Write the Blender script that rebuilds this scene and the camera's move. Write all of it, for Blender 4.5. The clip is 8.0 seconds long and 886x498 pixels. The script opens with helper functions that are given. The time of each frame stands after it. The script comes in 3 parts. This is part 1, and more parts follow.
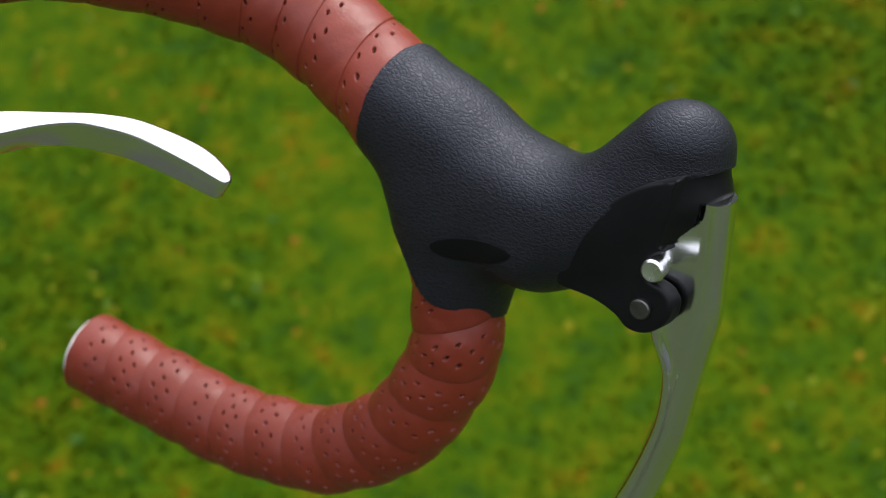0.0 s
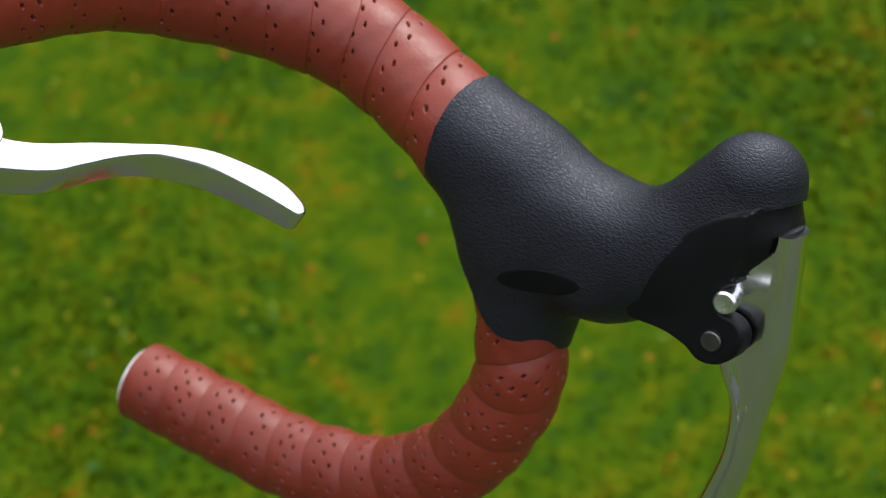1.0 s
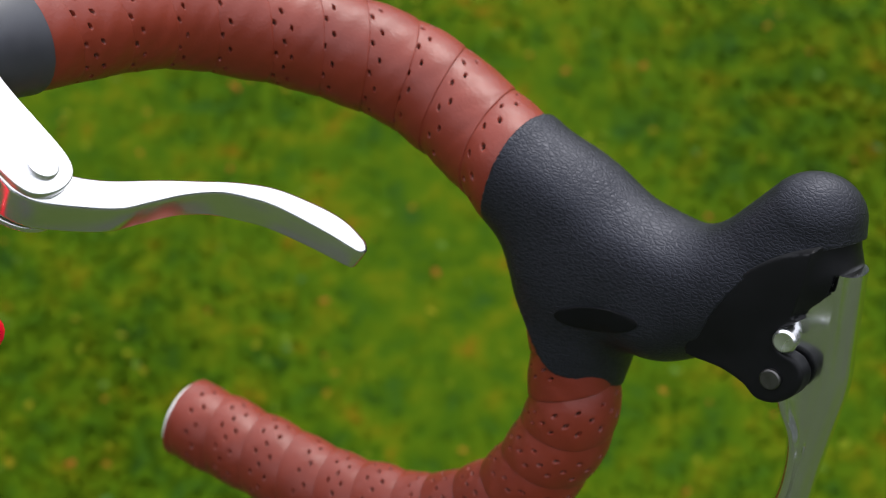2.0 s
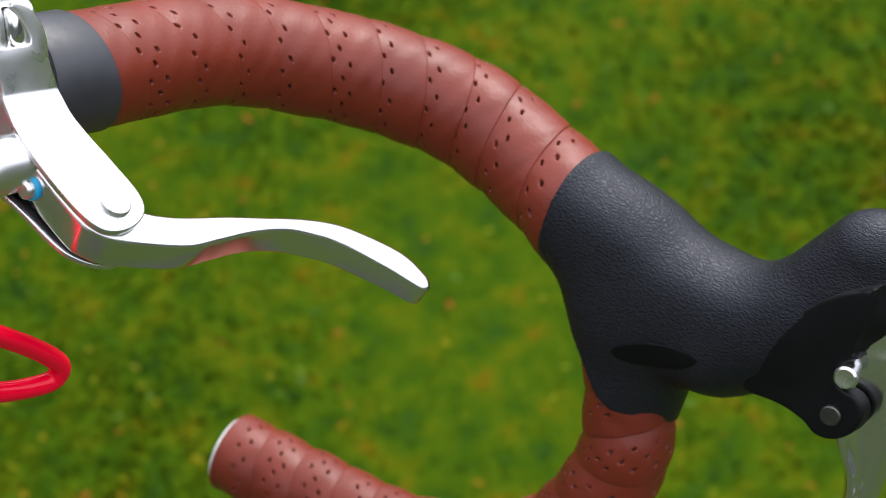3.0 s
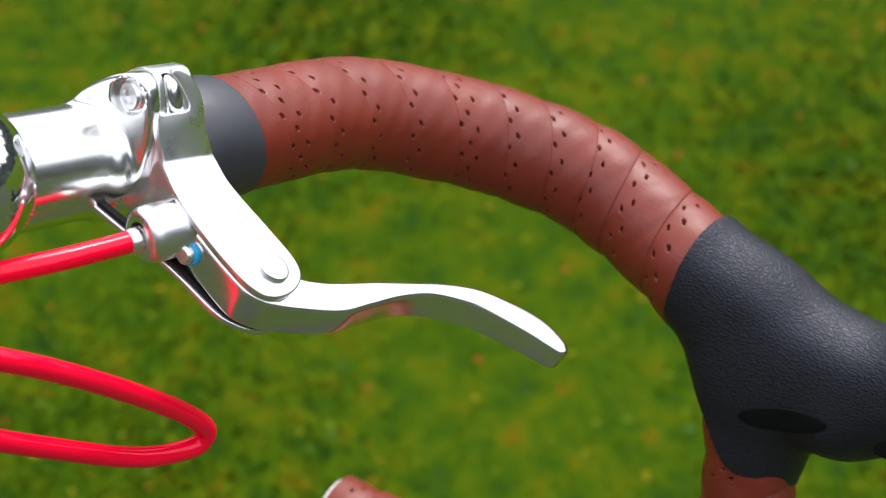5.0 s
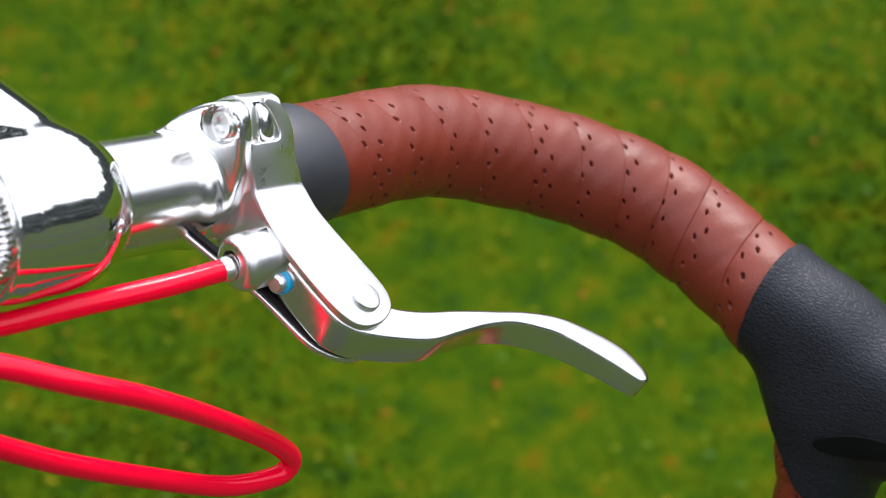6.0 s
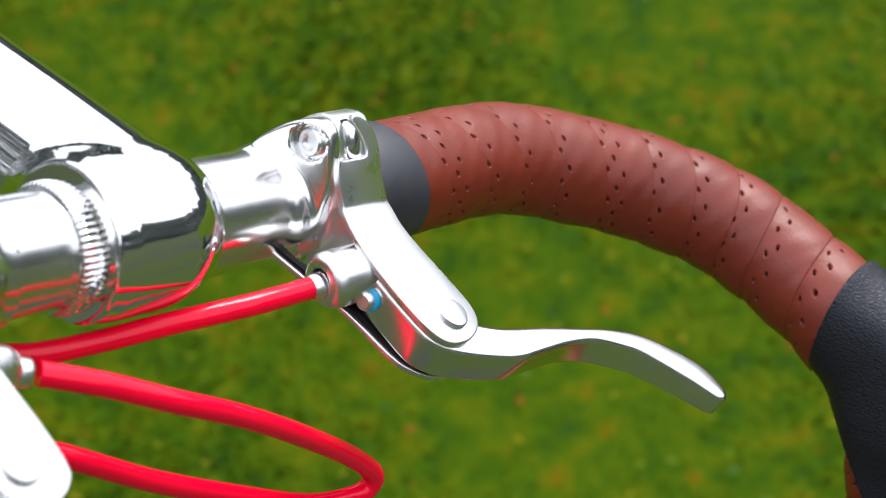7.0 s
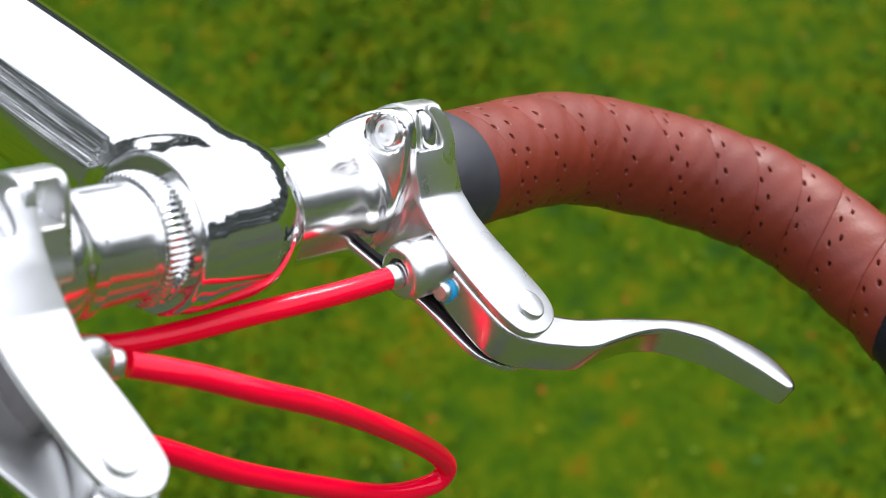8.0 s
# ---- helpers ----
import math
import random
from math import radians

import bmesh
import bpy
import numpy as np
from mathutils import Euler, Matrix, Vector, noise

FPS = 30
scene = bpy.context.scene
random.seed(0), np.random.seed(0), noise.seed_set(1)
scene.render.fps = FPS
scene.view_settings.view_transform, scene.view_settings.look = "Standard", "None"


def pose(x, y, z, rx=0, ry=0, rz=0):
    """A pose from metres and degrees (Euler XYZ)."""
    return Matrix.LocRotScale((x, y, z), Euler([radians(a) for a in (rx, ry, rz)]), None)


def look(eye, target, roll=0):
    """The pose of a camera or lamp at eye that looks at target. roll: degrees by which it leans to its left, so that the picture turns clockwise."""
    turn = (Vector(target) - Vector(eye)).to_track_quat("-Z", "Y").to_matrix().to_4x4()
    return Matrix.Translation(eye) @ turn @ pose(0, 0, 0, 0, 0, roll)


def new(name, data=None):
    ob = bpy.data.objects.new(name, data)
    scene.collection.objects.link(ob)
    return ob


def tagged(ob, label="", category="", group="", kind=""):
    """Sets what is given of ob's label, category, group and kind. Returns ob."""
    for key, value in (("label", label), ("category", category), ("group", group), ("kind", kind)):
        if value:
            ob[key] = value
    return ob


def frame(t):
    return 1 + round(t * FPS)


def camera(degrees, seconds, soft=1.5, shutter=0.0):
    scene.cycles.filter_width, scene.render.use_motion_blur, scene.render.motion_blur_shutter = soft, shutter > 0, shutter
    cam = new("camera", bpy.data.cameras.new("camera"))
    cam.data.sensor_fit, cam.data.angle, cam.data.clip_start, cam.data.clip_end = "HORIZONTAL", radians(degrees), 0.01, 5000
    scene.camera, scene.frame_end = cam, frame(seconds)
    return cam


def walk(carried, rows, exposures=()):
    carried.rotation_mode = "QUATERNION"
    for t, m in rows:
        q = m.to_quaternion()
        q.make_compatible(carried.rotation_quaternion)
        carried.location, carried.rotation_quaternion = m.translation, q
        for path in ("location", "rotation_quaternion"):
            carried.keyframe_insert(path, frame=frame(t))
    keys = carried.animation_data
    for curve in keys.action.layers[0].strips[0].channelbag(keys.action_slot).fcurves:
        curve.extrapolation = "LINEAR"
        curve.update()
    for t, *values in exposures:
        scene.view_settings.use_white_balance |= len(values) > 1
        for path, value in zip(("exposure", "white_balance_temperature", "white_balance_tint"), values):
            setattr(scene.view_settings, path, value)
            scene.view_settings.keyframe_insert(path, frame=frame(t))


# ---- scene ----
# ---- the camera and its walk: a slide past the handlebar ----
cam = camera(29.29, 8.0, soft=0.5)
PATH = [
    (0, (0.21134, -0.31638, 1.09480), (0.19979, 0.02925, 0.80686), -1.604),
    (0.5, (0.20001, -0.31698, 1.09637), (0.19012, 0.03108, 0.81131), -1.356),
    (1, (0.18942, -0.31698, 1.09718), (0.18100, 0.03314, 0.81460), -1.116),
    (2.5, (0.16169, -0.31722, 1.10115), (0.15735, 0.04057, 0.82827), -0.554),
    (3, (0.15209, -0.31741, 1.10223), (0.14903, 0.04265, 0.83232), -0.394),
    (3.5, (0.14248, -0.31705, 1.10310), (0.14094, 0.04506, 0.83594), -0.211),
    (4, (0.13112, -0.31694, 1.10455), (0.13101, 0.04711, 0.84004), -0.012),
    (4.5, (0.12092, -0.31712, 1.10563), (0.12232, 0.04897, 0.84395), 0.183),
    (6, (0.08575, -0.31626, 1.10762), (0.09192, 0.05510, 0.85356), 0.697),
    (6.5, (0.07467, -0.31624, 1.10757), (0.08131, 0.05695, 0.85619), 0.716),
    (7, (0.06448, -0.31579, 1.10775), (0.07149, 0.05789, 0.85711), 0.764),
    (7.5, (0.05469, -0.31561, 1.10741), (0.06192, 0.05767, 0.85618), 0.765),
    (8, (0.04634, -0.31503, 1.10748), (0.05360, 0.05706, 0.85451), 0.747),
]
walk(cam, [(t, look(eye, target, roll)) for t, eye, target, roll in PATH])
cam.data.dof.use_dof = True
cam.data.dof.focus_distance = 0.42
cam.data.dof.aperture_fstop = 16.0

# ---- daylight: a bright, thinly clouded sky and a soft sun ----
SUN_UP, SUN_TURN = radians(60), radians(35)
world = bpy.data.worlds.new("sky")
scene.world = world
world.use_nodes = True
wn = world.node_tree.nodes
wl = world.node_tree.links
sky = wn.new("ShaderNodeTexSky")
sky.sky_type = "NISHITA"
sky.sun_disc = False
sky.sun_elevation, sky.sun_rotation = SUN_UP, SUN_TURN
sky.air_density, sky.dust_density = 1.0, 4.0
veil = wn.new("ShaderNodeHueSaturation")
veil.inputs["Saturation"].default_value = 0.25
wl.new(sky.outputs[0], veil.inputs["Color"])
cloud = wn.new("ShaderNodeMixRGB")
cloud.inputs[0].default_value = 0.75
cloud.inputs[2].default_value = (11.7, 12.2, 13.7, 1)
wl.new(veil.outputs[0], cloud.inputs[1])
wl.new(cloud.outputs[0], wn["Background"].inputs["Color"])
wn["Background"].inputs["Strength"].default_value = 0.12
sun = new("sun", bpy.data.lights.new("sun", "SUN"))
sun.data.energy, sun.data.angle, sun.data.color = 1.9, radians(20), (1.0, 0.97, 0.92)
sun.matrix_world = look((math.sin(SUN_TURN) * 5, math.cos(SUN_TURN) * 5, math.tan(SUN_UP) * 5), (0, 0, 0))
scene.view_settings.exposure = 0.46

# The handlebar's own frame: x forward, y to the rider's left, z up; it leans on its stand.
BAR = Matrix(((0.735608, 0.651968, 0.183898, 0), (-0.677407, 0.707983, 0.199697, 0), (0, -0.271473, 0.962446, 0.9), (0, 0, 0, 1)))


# ---- materials ----
def nodes_of(name):
    m = bpy.data.materials.new(name)
    m.use_nodes = True
    return m, m.node_tree.nodes, m.node_tree.links, m.node_tree.nodes["Principled BSDF"]


def ramp(nodes, links, value, stops):
    r = nodes.new("ShaderNodeValToRGB")
    while len(r.color_ramp.elements) < len(stops):
        r.color_ramp.elements.new(0.5)
    for e, (at, c) in zip(r.color_ramp.elements, stops):
        e.position, e.color = at, (*c, 1)
    links.new(value, r.inputs[0])
    return r.outputs[0]


def noise_of(nodes, links, scale, detail=3.0, rough=0.55, stretch=(1, 1, 1), coords="Object"):
    tc, mp, n = nodes.new("ShaderNodeTexCoord"), nodes.new("ShaderNodeMapping"), nodes.new("ShaderNodeTexNoise")
    mp.inputs["Scale"].default_value = stretch
    n.inputs["Scale"].default_value, n.inputs["Detail"].default_value, n.inputs["Roughness"].default_value = scale, detail, rough
    links.new(tc.outputs[coords], mp.inputs[0])
    links.new(mp.outputs[0], n.inputs["Vector"])
    return n.outputs[0]


def bump(nodes, links, bsdf, height, strength, distance):
    b = nodes.new("ShaderNodeBump")
    b.inputs["Strength"].default_value, b.inputs["Distance"].default_value = strength, distance
    links.new(height, b.inputs["Height"])
    if bsdf.inputs["Normal"].is_linked:
        links.new(bsdf.inputs["Normal"].links[0].from_socket, b.inputs["Normal"])
    links.new(b.outputs[0], bsdf.inputs["Normal"])


def make_tape():
    m, n, l, b = nodes_of("brown_leatherette")
    big = noise_of(n, l, 45, 4)
    l.new(ramp(n, l, big, [(0.3, (0.172, 0.0205, 0.0082)), (0.7, (0.214, 0.0275, 0.0115))]), b.inputs["Base Color"])
    l.new(ramp(n, l, noise_of(n, l, 400, 3), [(0.3, (0.40, 0.40, 0.40)), (0.7, (0.47, 0.47, 0.47))]), b.inputs["Roughness"])
    b.inputs["Specular IOR Level"].default_value = 0.52
    bump(n, l, b, noise_of(n, l, 900, 4, 0.7), 0.22, 0.0006)
    bump(n, l, b, noise_of(n, l, 120, 3), 0.10, 0.0012)
    return m


def plain(name, color, rough, metal=0.0, grain=300, spread=0.12, relief=0.05, depth=0.0003, ior_level=0.5):
    m, n, l, b = nodes_of(name)
    dark, light = [c * (1 - spread) for c in color], [min(1, c * (1 + spread)) for c in color]
    l.new(ramp(n, l, noise_of(n, l, grain * 0.25, 4), [(0.3, dark), (0.7, light)]), b.inputs["Base Color"])
    l.new(ramp(n, l, noise_of(n, l, grain, 3), [(0.3, (rough * 0.8,) * 3), (0.7, (min(1, rough * 1.2),) * 3)]), b.inputs["Roughness"])
    b.inputs["Metallic"].default_value = metal
    b.inputs["Specular IOR Level"].default_value = ior_level
    if relief:
        bump(n, l, b, noise_of(n, l, grain * 2, 3), relief, depth)
    return m


def make_rubber():
    m, n, l, b = nodes_of("grained_rubber")
    l.new(ramp(n, l, noise_of(n, l, 60, 4), [(0.3, (0.0075, 0.0077, 0.0098)), (0.75, (0.0115, 0.0118, 0.0148))]), b.inputs["Base Color"])
    b.inputs["Specular IOR Level"].default_value = 0.44
    b.inputs["Specular Tint"].default_value = (0.80, 0.83, 1.0, 1)
    l.new(ramp(n, l, noise_of(n, l, 500, 3), [(0.3, (0.42,) * 3), (0.7, (0.53,) * 3)]), b.inputs["Roughness"])
    # leathery grain: small cells with creases between them, drawn out along the hood
    tc, mp, v = n.new("ShaderNodeTexCoord"), n.new("ShaderNodeMapping"), n.new("ShaderNodeTexVoronoi")
    wob, add = n.new("ShaderNodeTexNoise"), n.new("ShaderNodeMixRGB")
    wob.inputs["Scale"].default_value = 700
    add.blend_type = "ADD"
    add.inputs[0].default_value = 0.0012
    mp.inputs["Scale"].default_value = (0.5, 1, 1.3)
    mp.inputs["Rotation"].default_value = (0, 0.35, 0)
    v.feature = "DISTANCE_TO_EDGE"
    v.inputs["Scale"].default_value = 850
    l.new(tc.outputs["Object"], wob.inputs["Vector"])
    l.new(tc.outputs["Object"], add.inputs[1])
    l.new(wob.outputs[1], add.inputs[2])
    l.new(add.outputs[0], mp.inputs[0])
    l.new(mp.outputs[0], v.inputs["Vector"])
    cells = ramp(n, l, v.outputs["Distance"], [(0.0, (0, 0, 0)), (0.10, (0.6, 0.6, 0.6)), (0.3, (1, 1, 1))])
    bump(n, l, b, noise_of(n, l, 1500, 3), 0.14, 0.0004)
    bump(n, l, b, cells, 0.42, 0.00024)
    return m


TAPE = make_tape()
# Hole floors have shade put into their colour, rims the lit cut foam.
RIM = plain("lit_cut_foam", (0.12, 0.045, 0.033), 0.8, relief=0)
HOLE = plain("hole_shade", (0.012, 0.008, 0.007), 0.9, relief=0)
RUBBER = make_rubber()
PLASTIC = plain("black_plastic", (0.006, 0.006, 0.007), 0.42, grain=500, relief=0.03, ior_level=0.22)
BADGE = plain("smooth_black_inlay", (0.004, 0.004, 0.005), 0.45, relief=0.02, ior_level=0.2)
VINYL = plain("black_vinyl_tape", (0.030, 0.031, 0.042), 0.50, grain=200, relief=0.06, ior_level=0.8)
CHROME = plain("polished_chrome", (0.88, 0.88, 0.89), 0.07, 1.0, 120, 0.02, 0.006, 0.0002)
POLISHED = plain("polished_alloy", (0.85, 0.85, 0.84), 0.19, 1.0, 90, 0.03, 0.008, 0.0002)
ALLOY = plain("satin_alloy", (0.86, 0.86, 0.86), 0.30, 1.0, 90, 0.03, 0.012, 0.0002)
BRUSHED = plain("brushed_alloy", (0.82, 0.82, 0.82), 0.16, 1.0, 120, 0.03, 0.006, 0.0002)
STEEL = plain("dull_steel", (0.13, 0.125, 0.12), 0.45, 1.0, 600, 0.2, 0.1, 0.0002)
RED = plain("red_plastic", (1.0, 0.0008, 0.034), 0.14, grain=150, spread=0.04, relief=0.01, ior_level=0.34)
BLUE = plain("blue_plastic", (0.01, 0.40, 0.72), 0.3, relief=0)
WHITE = plain("white_cotton", (0.75, 0.74, 0.71), 0.7, relief=0.1)


# ---- mesh tools; lengths in millimetres of the handlebar's frame ----
MM = 0.001


def part(name, bm, material, parent, label="", smooth=35, kind=""):
    """Links a bmesh, or a ready mesh, as one mesh object under a thing or a part."""
    if isinstance(bm, bmesh.types.BMesh):
        me = bpy.data.meshes.new(name)
        bmesh.ops.recalc_face_normals(bm, faces=bm.faces[:])
        bm.to_mesh(me)
        bm.free()
    else:
        me = bm
    mats = material if isinstance(material, (list, tuple)) else [material]
    for m in mats:
        me.materials.append(m)
    if len(me.polygons):
        me.shade_smooth()
        if smooth:
            me.set_sharp_from_angle(angle=radians(smooth))
    ob = new(name, me)
    ob.parent = parent
    return tagged(ob, label=label, kind=kind)


def thing(name, label, category, group="", m=None):
    ob = new(name)
    ob.empty_display_size = 0.02
    ob.matrix_world = BAR if m is None else m
    return tagged(ob, label=label, category=category, group=group)


def spline(points, n, closed=False):
    """n places along a smooth curve through the points."""
    p = np.array(points, float)
    if closed:
        p = np.vstack([p[-1:], p, p[:2]])
    else:
        p = np.vstack([2 * p[0] - p[1], p, 2 * p[-1] - p[-2]])
    fine = []
    for a, b, c, d in zip(p[:-3], p[1:-2], p[2:-1], p[3:]):
        t = np.linspace(0, 1, 24, endpoint=False)[:, None]
        fine.append(0.5 * (2 * b + (c - a) * t + (2 * a - 5 * b + 4 * c - d) * t**2 + (3 * b - a - 3 * c + d) * t**3))
    fine = np.vstack(fine + [p[-2:-1]])
    far = np.r_[0, np.cumsum(np.linalg.norm(np.diff(fine, axis=0), axis=1))]
    at = np.linspace(0, far[-1], n + 1)[:-1] if closed else np.linspace(0, far[-1], n)
    return np.stack([np.interp(at, far, fine[:, k]) for k in range(p.shape[1])], 1)


def frames_along(path):
    """Tangents and two steady normals along a path."""
    t = np.gradient(path, axis=0)
    t /= np.linalg.norm(t, axis=1)[:, None]
    side = np.cross(t[0], (0, 0, 1.0))
    if np.linalg.norm(side) < 0.1:
        side = np.cross(t[0], (1.0, 0, 0))
    sides = []
    for v in t:
        side = side - v * (side @ v)
        side /= np.linalg.norm(side)
        sides.append(side)
    sides = np.array(sides)
    return t, sides, np.cross(t, sides)


def tube(path, radii, seg=24, caps=True):
    """A bmesh tube along a path, with one radius or one for each place."""
    path = np.array(path, float)
    radii = np.broadcast_to(radii, len(path))
    _, a, b = frames_along(path)
    bm = bmesh.new()
    rings = []
    for p, r, u, v in zip(path, radii, a, b):
        rings.append([bm.verts.new((p + r * (math.cos(q) * u + math.sin(q) * v)) * MM) for q in np.linspace(0, 2 * math.pi, seg, endpoint=False)])
    for lo, hi in zip(rings, rings[1:]):
        for k in range(seg):
            bm.faces.new((lo[k], lo[(k + 1) % seg], hi[(k + 1) % seg], hi[k]))
    if caps:
        bm.faces.new(rings[0][::-1])
        bm.faces.new(rings[-1])
    return bm


def lathe(profile, base, axis, seg=32):
    """A turned solid: (distance along the axis, radius) pairs, from a base and along an axis."""
    axis = np.array(axis, float) / np.linalg.norm(axis)
    pts = [np.array(base, float) + axis * d for d, _ in profile]
    side = np.cross(axis, (0.3, 0.2, 1.0))
    side /= np.linalg.norm(side)
    up = np.cross(axis, side)
    bm = bmesh.new()
    rings = []
    for p, (_, r) in zip(pts, profile):
        if r < 1e-6:
            rings.append([bm.verts.new(p * MM)])
        else:
            rings.append([bm.verts.new((p + r * (math.cos(q) * side + math.sin(q) * up)) * MM) for q in np.linspace(0, 2 * math.pi, seg, endpoint=False)])
    for lo, hi in zip(rings, rings[1:]):
        for k in range(seg):
            j = (k + 1) % seg
            if len(lo) == 1:
                bm.faces.new((lo[0], hi[j], hi[k]))
            elif len(hi) == 1:
                bm.faces.new((lo[k], lo[j], hi[0]))
            else:
                bm.faces.new((lo[k], lo[j], hi[j], hi[k]))
    for ring, flip in ((rings[0], True), (rings[-1], False)):
        if len(ring) > 1:
            bm.faces.new(ring[::-1] if flip else ring)
    return bm


def prism(outline, h0, h1, put, edge=0.6, cuts=()):
    """An outline drawn out from h0 to h1 with rounded rims, divided at cuts along b; put(a, b, h) gives the place."""
    bm = bmesh.new()
    low = [bm.verts.new((a, b, h0)) for a, b in outline]
    f = bm.faces.new(low)
    grown = bmesh.ops.extrude_face_region(bm, geom=[f])
    top = [v for v in grown["geom"] if isinstance(v, bmesh.types.BMVert)]
    for v in top:
        v.co.z = h1
    bmesh.ops.recalc_face_normals(bm, faces=bm.faces[:])
    if edge:
        rim = [e for e in bm.edges if abs(e.verts[0].co.z - e.verts[1].co.z) < 1e-6]
        bmesh.ops.bevel(bm, geom=rim, offset=edge, segments=3, affect="EDGES", profile=0.5, clamp_overlap=True)
    for b in cuts:
        bmesh.ops.bisect_plane(bm, geom=bm.verts[:] + bm.edges[:] + bm.faces[:], dist=1e-5, plane_co=(0, b, 0), plane_no=(0, 1, 0))
    caps = [f for f in bm.faces if len(f.verts) > 4]
    bmesh.ops.triangulate(bm, faces=caps)
    for v in bm.verts:
        v.co = Vector(put(*v.co)) * MM
    return bm


def solid(field, low, high, step, relax=1):
    """A mesh of the surface where field(x, y, z) = 0, negative inside, by surface nets."""
    axes = [np.arange(a, b + step, step) for a, b in zip(low, high)]
    g = field(*np.meshgrid(*axes, indexing="ij"))
    inside = g < 0
    n = np.array(g.shape) - 1
    total, count = np.zeros((*n, 3)), np.zeros(n)
    corner = [(i, j, k) for i in (0, 1) for j in (0, 1) for k in (0, 1)]

    def cut(a, c):
        return a[c[0] : c[0] + n[0], c[1] : c[1] + n[1], c[2] : c[2] + n[2]]

    for c in corner:
        for ax in range(3):
            if c[ax] == 0:
                d = tuple(v + (k == ax) for k, v in enumerate(c))
                va, vb = cut(g, c), cut(g, d)
                cross = (va < 0) != (vb < 0)
                t = np.where(cross, va / np.where(cross, va - vb, 1), 0)
                for k in range(3):
                    total[..., k] += np.where(cross, c[k] + (t if k == ax else 0), 0)
                count += cross
    live = count > 0
    ids = np.full(n, -1)
    ids[live] = np.arange(live.sum())
    cell = np.argwhere(live)
    verts = cell + total[live] / count[live][:, None]
    faces = []
    for ax in range(3):
        b, c = (ax + 1) % 3, (ax + 2) % 3
        lo = [slice(None)] * 3
        hi = [slice(None)] * 3
        lo[ax], hi[ax] = slice(0, -1), slice(1, None)
        p = np.argwhere(inside[tuple(lo)] != inside[tuple(hi)])
        p = p[(p[:, b] > 0) & (p[:, c] > 0) & (p[:, b] < n[b]) & (p[:, c] < n[c])]
        quad = []
        for db, dc in ((1, 1), (0, 1), (0, 0), (1, 0)):
            q = p.copy()
            q[:, b] -= db
            q[:, c] -= dc
            quad.append(ids[q[:, 0], q[:, 1], q[:, 2]])
        quad = np.stack(quad, 1)
        first = inside[p[:, 0], p[:, 1], p[:, 2]]
        faces.append(np.where(first[:, None], quad, quad[:, ::-1]))
    faces = np.vstack(faces)
    for _ in range(relax):
        acc, num = np.zeros_like(verts), np.zeros(len(verts))
        for k in range(4):
            for o in (1, 3):
                np.add.at(acc, faces[:, k], verts[faces[:, (k + o) % 4]])
                np.add.at(num, faces[:, k], 1)
        verts = 0.5 * verts + 0.5 * acc / num[:, None]
    start = np.array([a[0] for a in axes])

    def value(q):
        return field(*(q[:, k].reshape(-1, 1, 1) for k in range(3))).reshape(-1)

    spots, tiny = verts * step + start, 0.04
    for _ in range(2):
        here = value(spots)
        slope = np.stack([value(spots + tiny * np.eye(3)[k]) - value(spots - tiny * np.eye(3)[k]) for k in range(3)], 1) / (2 * tiny)
        move = -here[:, None] * slope / np.maximum((slope**2).sum(1), 0.2)[:, None]
        spots = spots + move * np.minimum(1, 0.5 * step / np.maximum(np.linalg.norm(move, axis=1), 1e-9))[:, None]
    verts = (spots - start) / step
    me = bpy.data.meshes.new("solid")
    me.from_pydata(((verts * step + np.array([a[0] for a in axes])) * MM).tolist(), [], faces.tolist())
    return me


def capsule(x, y, z, a, b, ra, rb, squash=(1, 1, 1)):
    """Distance to a tapered capsule; squash divides the axes first."""
    a, b = np.array(a, float), np.array(b, float)
    d = b - a
    px, py, pz = (x - a[0]), (y - a[1]), (z - a[2])
    h = np.clip((px * d[0] + py * d[1] + pz * d[2]) / max(d @ d, 1e-9), 0, 1)
    return np.sqrt(((px - h * d[0]) / squash[0]) ** 2 + ((py - h * d[1]) / squash[1]) ** 2 + ((pz - h * d[2]) / squash[2]) ** 2) - (ra + (rb - ra) * h)


def blend(a, b, k):
    h = np.clip(0.5 + 0.5 * (b - a) / k, 0, 1)
    return b + (a - b) * h - k * h * (1 - h)


def outline_distance(x, z, poly):
    """Signed distance in a plane to a closed outline, negative inside."""
    p = np.array(poly, float)
    best = np.full(x.shape, 1e9)
    flip = np.ones(x.shape)
    for (ax, az), (bx, bz) in zip(p, np.roll(p, -1, 0)):
        ex, ez, wx, wz = bx - ax, bz - az, x - ax, z - az
        t = np.clip((wx * ex + wz * ez) / (ex * ex + ez * ez), 0, 1)
        best = np.minimum(best, (wx - ex * t) ** 2 + (wz - ez * t) ** 2)
        c1, c2, c3 = z >= az, z < bz, ex * wz > ez * wx
        flip = np.where((c1 & c2 & c3) | (~c1 & ~c2 & ~c3), -flip, flip)
    return flip * np.sqrt(best)


# ---- ground: a grassy bank that rises behind the bicycle ----
def height(x, y):
    rise = 0.27 * np.clip(y, 0.2, 1.7) + 0.05 * np.clip(x, -3, 3)
    return 0.03 + rise


LAWN = [(0.28, (0.0176, 0.0528, 0.0053)), (0.42, (0.0317, 0.0704, 0.0009)), (0.54, (0.0493, 0.0862, 0.0010)), (0.64, (0.0774, 0.0933, 0.0011)), (0.73, (0.1276, 0.0616, 0.0018))]


